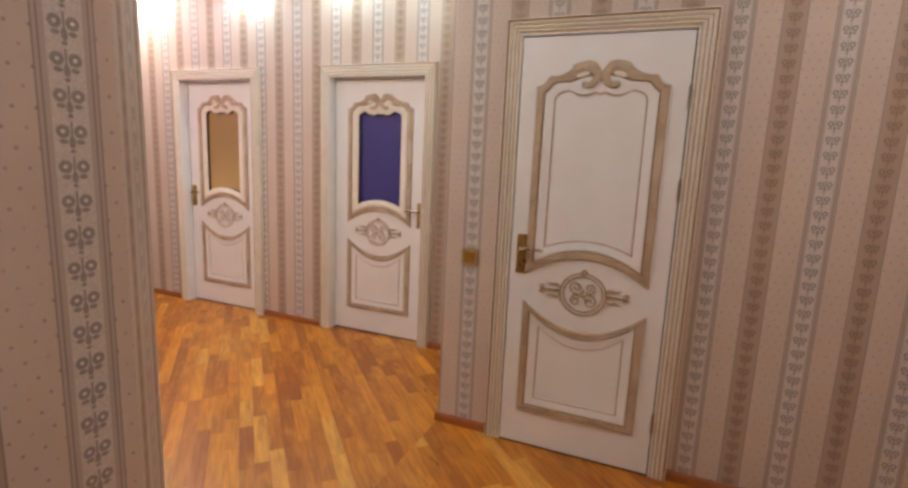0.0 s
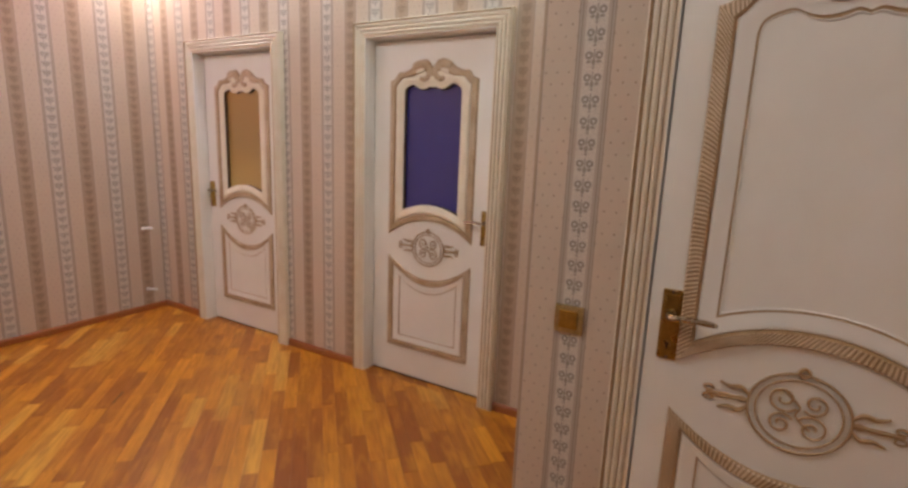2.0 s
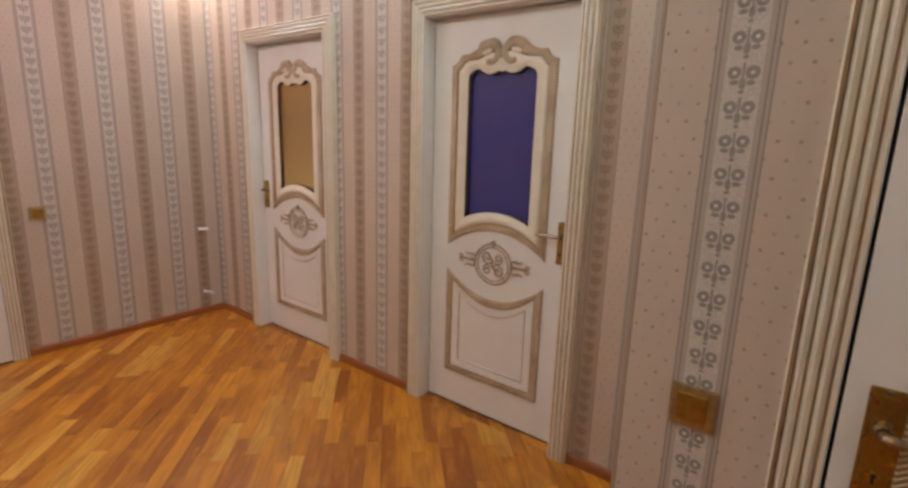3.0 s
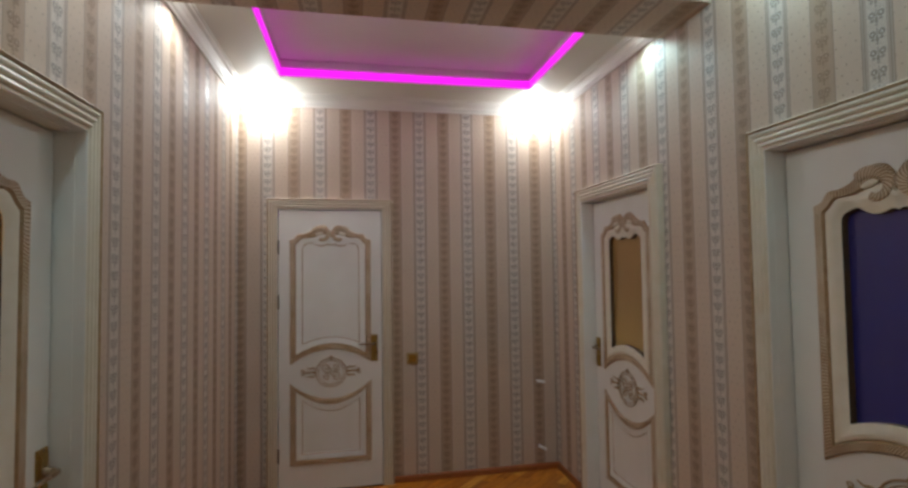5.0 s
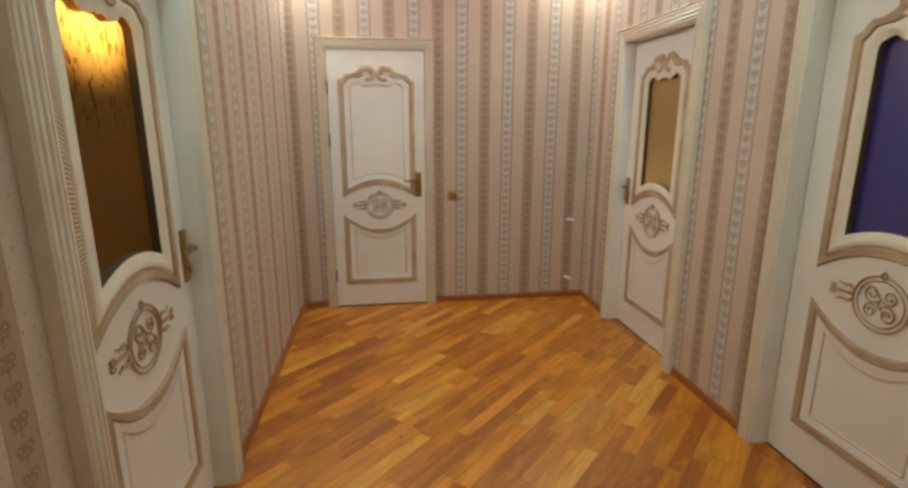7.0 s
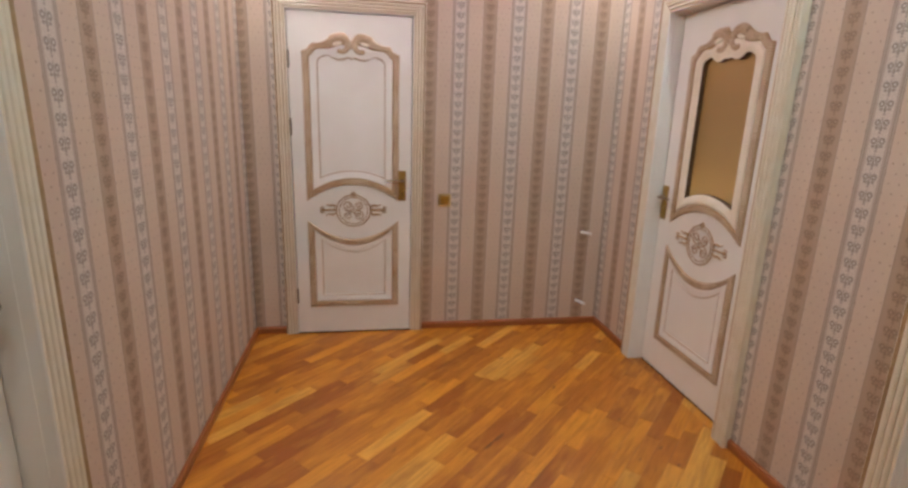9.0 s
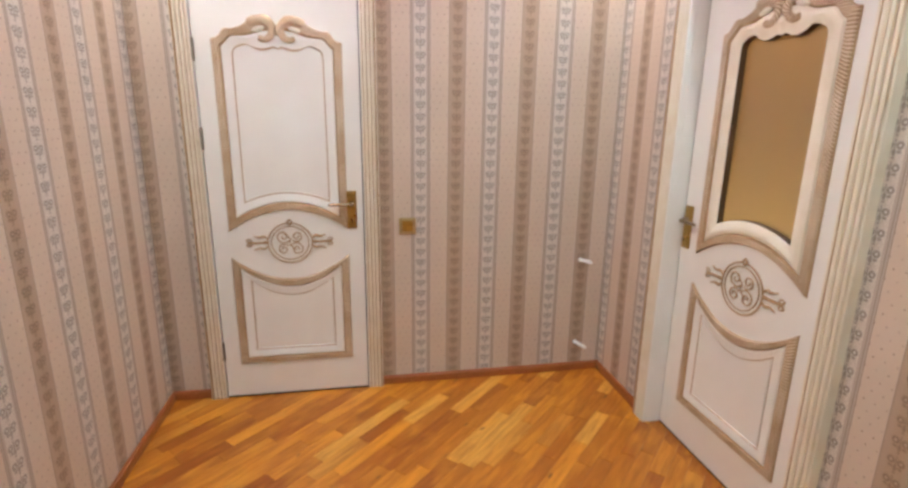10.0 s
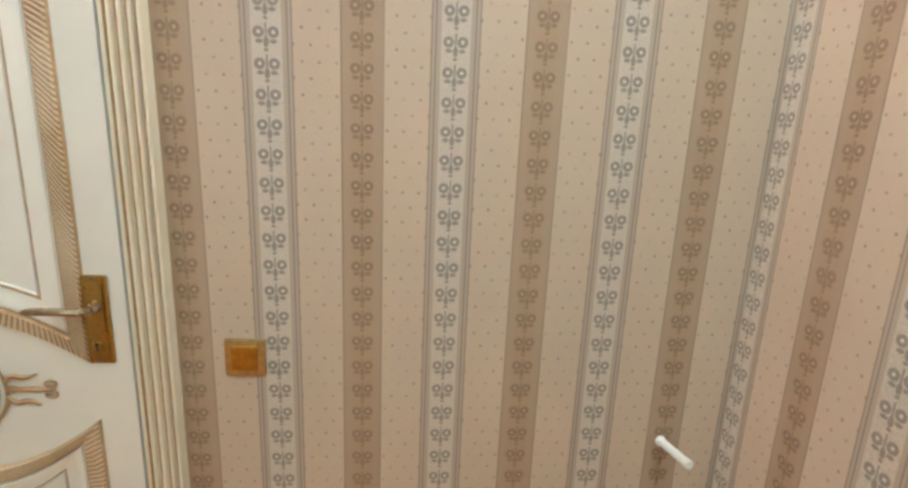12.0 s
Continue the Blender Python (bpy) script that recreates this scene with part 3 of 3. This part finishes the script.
def handle(side, x, parent):
    """Long backplate with a lever that points to the hinges, and a key rose."""
    h = new("door_handle")
    h.parent = parent
    h.location = (x, 0, 0)
    tagged(h, "worn brass lever handle on a long backplate")
    bm = box(bmesh.new(), -0.026, 0.026, -0.009, 0.0005, 0.945, 1.146, 0.005)
    box(bm, -0.019, 0.019, -0.013, -0.008, 0.957, 1.134, 0.003)
    bmesh.ops.create_cone(bm, cap_ends=True, segments=16, radius1=0.010, radius2=0.009, depth=0.010, matrix=Matrix.Translation((0, -0.014, 0.99)) @ Matrix.Rotation(math.pi / 2, 4, "X"))
    plate = part("backplate", bm, BRASS, h)
    # no hole is cut: a dark plate carries the keyhole's shade
    bm = box(bmesh.new(), -0.0022, 0.0022, -0.0198, -0.0188, 0.979, 0.992)
    bmesh.ops.create_cone(bm, cap_ends=True, segments=12, radius1=0.0042, radius2=0.0042, depth=0.001, matrix=Matrix.Translation((0, -0.0193, 0.994)) @ Matrix.Rotation(math.pi / 2, 4, "X"))
    part("keyhole", bm, DARK, plate, "keyhole as a dark plate, the hole's shade in its colour")
    for z in (0.951, 1.140):
        bm = bmesh.new()
        bmesh.ops.create_uvsphere(bm, u_segments=10, v_segments=6, radius=0.0042, matrix=Matrix.Translation((0, -0.009, z)) @ Matrix.Diagonal((1, 0.5, 1, 1)))
        part("screw", bm, STEEL, plate, smooth=True)
    bm = bmesh.new()
    bmesh.ops.create_cone(bm, cap_ends=True, segments=16, radius1=0.016, radius2=0.011, depth=0.026, matrix=Matrix.Translation((0, -0.022, 1.078)) @ Matrix.Rotation(math.pi / 2, 4, "X"))
    line = smooth_line([(0, 0.030), (0.004, 0.048), (0.026, 0.056), (0.07, 0.056), (0.118, 0.052)], 4)
    tube(bm, [(-side * a, -d, 1.078 + 0.004 * math.sin(a * 26)) for a, d in line], [0.0085] * (len(line) - 2) + [0.0075, 0.005], 8)
    part("lever", bm, SILVERY, h, "pale metal lever")
    return h


def door(name, label, half, recess, side, pane=None, casing=0.082):
    """A door with its frame, front along -y, foot of the doorway at the origin. half: half the leaf's width; recess:
    leaf's face behind the wall's face;
    side: on which side (+1 right) the handle sits; pane: glass of the upper panel, or none."""
    d = tagged(new(name), label, "door", "doors of the hall", "structure")
    opening = half + 0.005
    wide = casing - CASING_W
    prof = [(0.002, -0.001), (0.002, 0.030), (0.004, 0.034), (0.012, 0.034)]
    mats = [2, 2, 0]
    step = 0.0195 + wide / 3
    for k in range(3):
        o = 0.016 + k * step
        prof += [(o, 0.029), (o + 0.004, 0.0365), (o + step * 0.42, 0.0395), (o + step - 0.0075, 0.0365), (o + step - 0.0040, 0.029)]
        mats += [1, 0, 0, 0, 0]
    prof += [(casing - 0.004, 0.040), (casing, 0.036), (casing, -0.002)]
    mats += [1, 0, 0]
    for s in (-1, 1):
        bm = bmesh.new()
        loft(bm, [[(s * (opening + o), -h, z) for o, h in prof] for z in (0.0,)] + [[(s * (opening + o), -h, OPEN_H + o) for o, h in prof]], mats=mats)
        part("casing_leg", bm, [CREAM, PATINA, PAINT], d, "fluted ivory casing with brown-lined grooves")
    bm = bmesh.new()
    loft(bm, [[(e * (opening + o), -h, OPEN_H + o) for o, h in prof] for e in (-1, 1)], mats=mats)
    part("casing_head", bm, [CREAM, PATINA, PAINT], d, "fluted ivory casing with brown-lined grooves")
    depth = WALL_T + 0.01
    for s in (-1, 1):
        bm = box(bmesh.new(), min(s * opening, s * (opening + 0.018)), max(s * opening, s * (opening + 0.018)), 0.0, depth, 0.0, OPEN_H + 0.018)
        part("jamb", bm, PAINT, d)
    part("head_jamb", box(bmesh.new(), -opening + 0.001, opening - 0.001, 0.0, depth, OPEN_H, OPEN_H + 0.018), PAINT, d)
    # stop blackened with the shade of the gap round the leaf
    bm = bmesh.new()
    for s in (-1, 1):
        box(bm, min(s * opening, s * (opening - 0.014)), max(s * opening, s * (opening - 0.014)), recess + 0.044, recess + 0.060, 0.0, OPEN_H)
    box(bm, -opening, opening, recess + 0.044, recess + 0.060, OPEN_H - 0.014, OPEN_H)
    part("door_stop", bm, DARK, d, "stop coloured dark as the shade behind the leaf")
    # shade under the leaf laid down as a dark strip
    part("under_door_shade", box(bmesh.new(), -opening, opening, recess + 0.002, depth, -0.004, 0.003), DARK, d, "dark strip standing for the shade under the door")
    # leaf
    outer, inner = upper_outlines(0.197 if pane else 0.205)
    ring = [(-half, 0.011), (half, 0.011), (half, LEAF_H), (-half, LEAF_H)]
    bm = prism(bmesh.new(), ring, [inner] if pane else [], 0.0, 0.04, lambda u, v, w: (u, w, v))
    leaf = part("leaf", bm, PAINT, d, "ivory painted door leaf")
    leaf.location = (0, recess, 0)
    flat = [(0.0, -0.001), (0.03, 0.007), (0.07, 0.013), (0.38, 0.013), (0.43, 0.004), (0.46, 0.004), (0.50, 0.0085), (0.60, 0.009), (0.74, 0.005), (0.93, 0.0035), (0.955, 0.0005), (0.985, 0.0005), (1.0, 0.004), (1.03, 0.0005), (1.03, -0.001)]
    flat_mats = [2, 1, 1, 2, 2, 3, 3, 3, 3, 2, 2, 3, 3, 3]
    if pane:
        prof2 = [(0.0, -0.001), (0.03, 0.007), (0.07, 0.013), (0.36, 0.013), (0.40, 0.004), (0.43, 0.004), (0.50, 0.011), (0.64, 0.014), (0.80, 0.010), (0.92, 0.006), (1.005, 0.004), (1.012, 0.002), (1.012, -0.0265)]
        # the last strip, the glass reveal, carries its shade as colour
        m2 = [2, 1, 1, 2, 2, 0, 0, 0, 0, 0, 0, 4]
    else:
        prof2, m2 = flat, flat_mats
    bm = bmesh.new()
    moulding(bm, outer, inner, prof2, m2)
    part("upper_moulding", bm, [CREAM, ROPE, PATINA, PAINT, REVEAL_SHADE], leaf, "carved rope moulding with a shaped crest", True)
    lo, li = lower_outlines()
    bm = bmesh.new()
    moulding(bm, lo, li, flat, flat_mats)
    part("lower_moulding", bm, [CREAM, ROPE, PATINA, PAINT], leaf, "carved rope moulding round the lower panel", True)
    for s in (-1, 1):
        crest_scroll(s, leaf)
        spray(s, leaf)
    medallion(leaf)
    if pane:
        part("pane", prism(bmesh.new(), [(x * 1.02, 1.45 + (z - 1.45) * 1.01) for x, z in inner], [], 0.026, 0.032, lambda u, v, w: (u, w, v)), pane, leaf, "tinted frosted glass pane")
    else:
        for z in (1.82, 1.41, 0.28):
            bm = bmesh.new()
            tube(bm, [(-side * (half + 0.002), -0.006, z - 0.045), (-side * (half + 0.002), -0.006, z + 0.045)], 0.007, 8)
            for e in (-0.050, 0.050):
                bmesh.ops.create_uvsphere(bm, u_segments=8, v_segments=5, radius=0.006, matrix=Matrix.Translation((-side * (half + 0.002), -0.006, z + e)))
            hinge = part("hinge", bm, STEEL, leaf, "dull metal barrel hinge", True)
    h = handle(side, side * (half - (0.038 if pane else 0.058)), d)
    h.location.y = recess
    return d


door_1 = door("door_1", "ivory carved door with blue frosted glass, shut", 0.422, 0.058, 1, BLUE_GLASS, 0.094)
door_1.matrix_basis = pose(BLUE_X, NORTH, 0)
door_2 = door("door_2", "ivory carved door with amber frosted glass, shut", 0.422, 0.058, -1, AMBER_GLASS, 0.094)
door_2.matrix_basis = pose(AMBER_X, NORTH, 0)
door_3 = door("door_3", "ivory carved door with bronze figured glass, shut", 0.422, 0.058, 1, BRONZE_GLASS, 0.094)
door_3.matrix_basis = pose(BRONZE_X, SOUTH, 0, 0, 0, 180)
door_4 = door("door_4", "solid ivory carved panel door, shut", 0.380, -0.030, 1)
door_4.matrix_basis = pose(WEST, WHITE_Y, 0, 0, 0, 90)
door_5 = door("door_5", "solid ivory carved panel door beside a switch, shut", 0.380, -0.030, -1)
door_5.matrix_basis = pose(NEAR_X, NEAR, 0)


# ---- small fixtures ----
def switch_plate(m, label):
    s = tagged(new("light_switch"), label, "switch", "gold switches")
    bm = box(bmesh.new(), -0.045, 0.045, -0.010, -0.001, -0.045, 0.045, 0.004)
    part("cover_plate", bm, plain_gold, s, "satin gold cover plate", False)
    part("rocker", box(bmesh.new(), -0.029, 0.029, -0.0155, -0.009, -0.029, 0.029, 0.003), plain_amber, s, "darker amber-gold rocker")
    s.matrix_basis = m
    return s


plain_gold = brass_material("satin_gold_cover", (0.66, 0.54, 0.30), 0.36)
plain_amber = brass_material("amber_gold_rocker", (0.60, 0.38, 0.10), 0.3)
switch_plate(pose(WEST, 2.292, 0.945, 0, 0, 90), "square gold light switch on striped wallpaper")
switch_plate(pose(-0.906, NEAR, 0.990), "square gold light switch beside the solid door")


def pipe_stub(z, y):
    p = tagged(new("pipe_stub"), "short capped white plastic pipe stub from the wall", "pipe", "radiator pipe stubs")
    p.matrix_basis = pose(WEST, y, z)
    way = Vector((0.985, 0.09, 0.13))
    bm = bmesh.new()
    tube(bm, [way * q for q in (0.0, 0.06, 0.108)], 0.0108, 12)
    part("pipe", bm, PLASTIC, p, smooth=True)
    bm = bmesh.new()
    tube(bm, [way * q for q in (0.106, 0.107, 0.121, 0.123)], [0.0108, 0.0113, 0.0113, 0.008], 12)
    part("cap", bm, PLASTIC, p, smooth=True)
    bm = bmesh.new()
    tube(bm, [(0.0005, 0, 0), (0.003, 0, 0.0004), (0.004, 0, 0.0005)], [0.014, 0.014, 0.0105], 16)
    part("flange", bm, PLASTIC, p)


pipe_stub(0.712, 3.322)
pipe_stub(0.184, 3.325)


def ceiling_spot(x, y, watts, colour, canned=False):
    """A ring with a bulb that stands proud of it, or, canned, one that sits up in its can and throws its light down."""
    s = tagged(new("ceiling_spot"), "round recessed white ceiling spotlight, lit", "ceiling light", "ceiling spots")
    s.location = (x, y, CEIL)
    bm = bmesh.new()
    lathe(bm, [(0.036, 0.0), (0.037, -0.006), (0.044, -0.009), (0.052, -0.006), (0.054, 0.0)], (0, 0, 0))
    part("trim_ring", bm, PLASTIC, s, smooth=True)
    bm = bmesh.new()
    vs = lathe(bm, [(0.037, -0.001), (0.034, -0.010), (0.020, -0.016), (0.006, -0.018)], (0, 0, 0))
    bm.faces.new(vs[-1])
    bulb = part("bulb", bm, BULB, s, "glowing white bulb", True)
    bare = not canned
    lamp = bpy.data.lights.new("spot", "POINT" if bare else "SPOT")
    lamp.energy, lamp.color, lamp.shadow_soft_size = watts, colour, 0.03
    if not bare:
        lamp.spot_size, lamp.spot_blend = radians(150), 0.45
    o = new("spot", lamp)
    o.parent = s
    o.location = (0, 0, -0.055)


for row in SPOTS:
    ceiling_spot(*row)


def pane_backlight(x, y, z, watts, colour, size=0.12, aim=None):
    """An unseen lamp that lights a door's pane from behind; with aim, a cone throws the light that way."""
    s = tagged(new("pane_backlight"), "unseen lamp added to light a pane from behind", "ceiling light")
    s.location = (x, y, z)
    bm = bmesh.new()
    bmesh.ops.create_uvsphere(bm, u_segments=16, v_segments=8, radius=size * 0.5)
    part("globe", bm, BULB, s, smooth=True).visible_shadow = False
    bm = bmesh.new()
    tube(bm, [(0, 0, size * 0.5), (0, 0, TOP - z)] if z > 1.5 else [(0, 0, -size * 0.5), (0, 0, -z)], 0.008, 6)
    part("stem", bm, STEEL, s)
    lamp = bpy.data.lights.new("pane_light", "SPOT" if aim else "POINT")
    lamp.energy, lamp.color, lamp.shadow_soft_size = watts, colour, size * 0.5
    o = new("pane_light", lamp)
    o.parent = s
    if aim:
        lamp.spot_size, lamp.spot_blend = radians(42), 1.0
        o.matrix_basis = look((0, 0, 0), Vector(aim) - Vector((x, y, z)))


pane_backlight(BRONZE_X, 0.02, 2.25, 2000, (1.0, 0.96, 0.98), 0.1, (BRONZE_X, 0.925, 2.03))
pane_backlight(AMBER_X, 3.86, 2.22, 13, (1.0, 0.50, 0.08))
# low cool lamp added to grey the lower amber pane; its source is unseen
pane_backlight(AMBER_X, 3.98, 0.8, 24, (0.52, 0.72, 1.0), 0.16)
# added behind the blue pane as backlight, no lamp known there
pane_backlight(BLUE_X, 4.2, 2.4, 10, (0.75, 0.75, 1.0))


# ---- parquet ----
STRIP_W, ANGLE = 0.072, radians(135.0)
slab = bmesh.new()
box(slab, -6.4, 2.2, -1.9, 5.0, -0.12, -0.004)
floor = tagged(link("floor", slab, SKIRT), "glossy orange-brown strip parquet floor", "floor", kind="structure")


def clip_to_rooms(poly, x0, x1, y0, y1):
    """Cuts a convex outline to a box of the plan."""
    for axis, at, keep in ((0, x0, 1), (0, x1, -1), (1, y0, 1), (1, y1, -1)):
        out = []
        for i, p in enumerate(poly):
            q = poly[(i + 1) % len(poly)]
            dp, dq = keep * (p[axis] - at), keep * (q[axis] - at)
            if dp >= 0:
                out.append(p)
            if (dp >= 0) != (dq >= 0):
                k = dp / (dp - dq)
                out.append((p[0] + k * (q[0] - p[0]), p[1] + k * (q[1] - p[1])))
        poly = out
        if len(poly) < 3:
            return []
    return poly


rng = random.Random(7)
ca, sa = math.cos(ANGLE), math.sin(ANGLE)
ROOMS = [(WEST, RETURN, SOUTH, NORTH), (RETURN, EAST, SOUTH, NEAR), (PASSAGE, EAST, BACK, SOUTH)]
DOORWAYS = [(AMBER_X - WIDE, AMBER_X + WIDE, NORTH, NORTH + 0.07), (BLUE_X - WIDE, BLUE_X + WIDE, NORTH, NORTH + 0.07), (BRONZE_X - WIDE, BRONZE_X + WIDE, SOUTH - 0.07, SOUTH)]
whole, cut = [], []
for j in range(-110, 111):
    s = -9.0 + rng.random() * 0.4
    while s < 9.0:
        ln = rng.choice((0.32, 0.40, 0.48, 0.56, 0.62))
        g = 0.0003
        poly = [(a * ca - b * sa - 1.5, a * sa + b * ca + 1.2) for a, b in ((s + g, j * STRIP_W + g), (s + ln - g, j * STRIP_W + g), (s + ln - g, (j + 1) * STRIP_W - g), (s + g, (j + 1) * STRIP_W - g))]
        s += ln
        for room in ROOMS + DOORWAYS:
            p = clip_to_rooms(poly, *room)
            if len(p) < 3:
                continue
            if room == ROOMS[0] and len(p) == 4 and p == poly and all(-4.7 < x < -1.6 for x, y in p) and len(whole) < 300:
                whole.append((ln, poly))
            else:
                cut.append((p, j, s))

strip_meshes = {}
for ln, poly in whole:
    if ln not in strip_meshes:
        bm = bmesh.new()
        layer = bm.loops.layers.uv.verify()
        w, b = STRIP_W - 0.0006, 0.0007
        lx = ln - 0.0006
        rings = [[(-lx / 2, -w / 2, -0.004), (lx / 2, -w / 2, -0.004), (lx / 2, w / 2, -0.004), (-lx / 2, w / 2, -0.004)],
                 [(-lx / 2, -w / 2, -b), (lx / 2, -w / 2, -b), (lx / 2, w / 2, -b), (-lx / 2, w / 2, -b)],
                 [(-lx / 2 + b, -w / 2 + b, 0), (lx / 2 - b, -w / 2 + b, 0), (lx / 2 - b, w / 2 - b, 0), (-lx / 2 + b, w / 2 - b, 0)]]
        vs = loft(bm, rings, closed_ring=True)
        bm.faces.new(vs[-1])
        for f in bm.faces:
            for lp in f.loops:
                lp[layer].uv = (lp.vert.co.x, lp.vert.co.y)
        bmesh.ops.recalc_face_normals(bm, faces=bm.faces)
        me = bpy.data.meshes.new("parquet_strip")
        bm.to_mesh(me)
        bm.free()
        me.materials.append(WOOD_PART)
        strip_meshes[ln] = me
    o = new("parquet_strip", strip_meshes[ln])
    o.parent = floor
    o.matrix_basis = Matrix.Translation((sum(q[0] for q in poly) / 4, sum(q[1] for q in poly) / 4, 0)) @ Matrix.Rotation(ANGLE, 4, "Z")

verts, faces, uvs = [], [], []
for p, j, s in cut:
    k, n = len(verts), len(p)
    cx, cy = sum(q[0] for q in p) / n, sum(q[1] for q in p) / n
    for x, y in p:
        d = max(math.hypot(x - cx, y - cy), 1e-4)
        verts.append((x - (x - cx) / d * 0.0007, y - (y - cy) / d * 0.0007, 0.0))
    for x, y in p:
        verts.append((x, y, -0.004))
    faces.append(list(range(k, k + n)))
    for i in range(n):
        faces.append([k + i, k + n + i, k + n + (i + 1) % n, k + (i + 1) % n])
me = bpy.data.meshes.new("parquet_rest")
me.from_pydata(verts, [], faces)
layer = me.uv_layers.new(name="UVMap")
for lp in me.loops:
    x, y, z = verts[lp.vertex_index]
    layer.data[lp.index].uv = ((x + 1.5) * ca + (y - 1.2) * sa, -(x + 1.5) * sa + (y - 1.2) * ca)
me.materials.append(WOOD_REST)
rest = new("parquet_rest", me)
rest.parent = floor
tagged(rest, "trimmed parquet strips along the walls", kind="stuff")
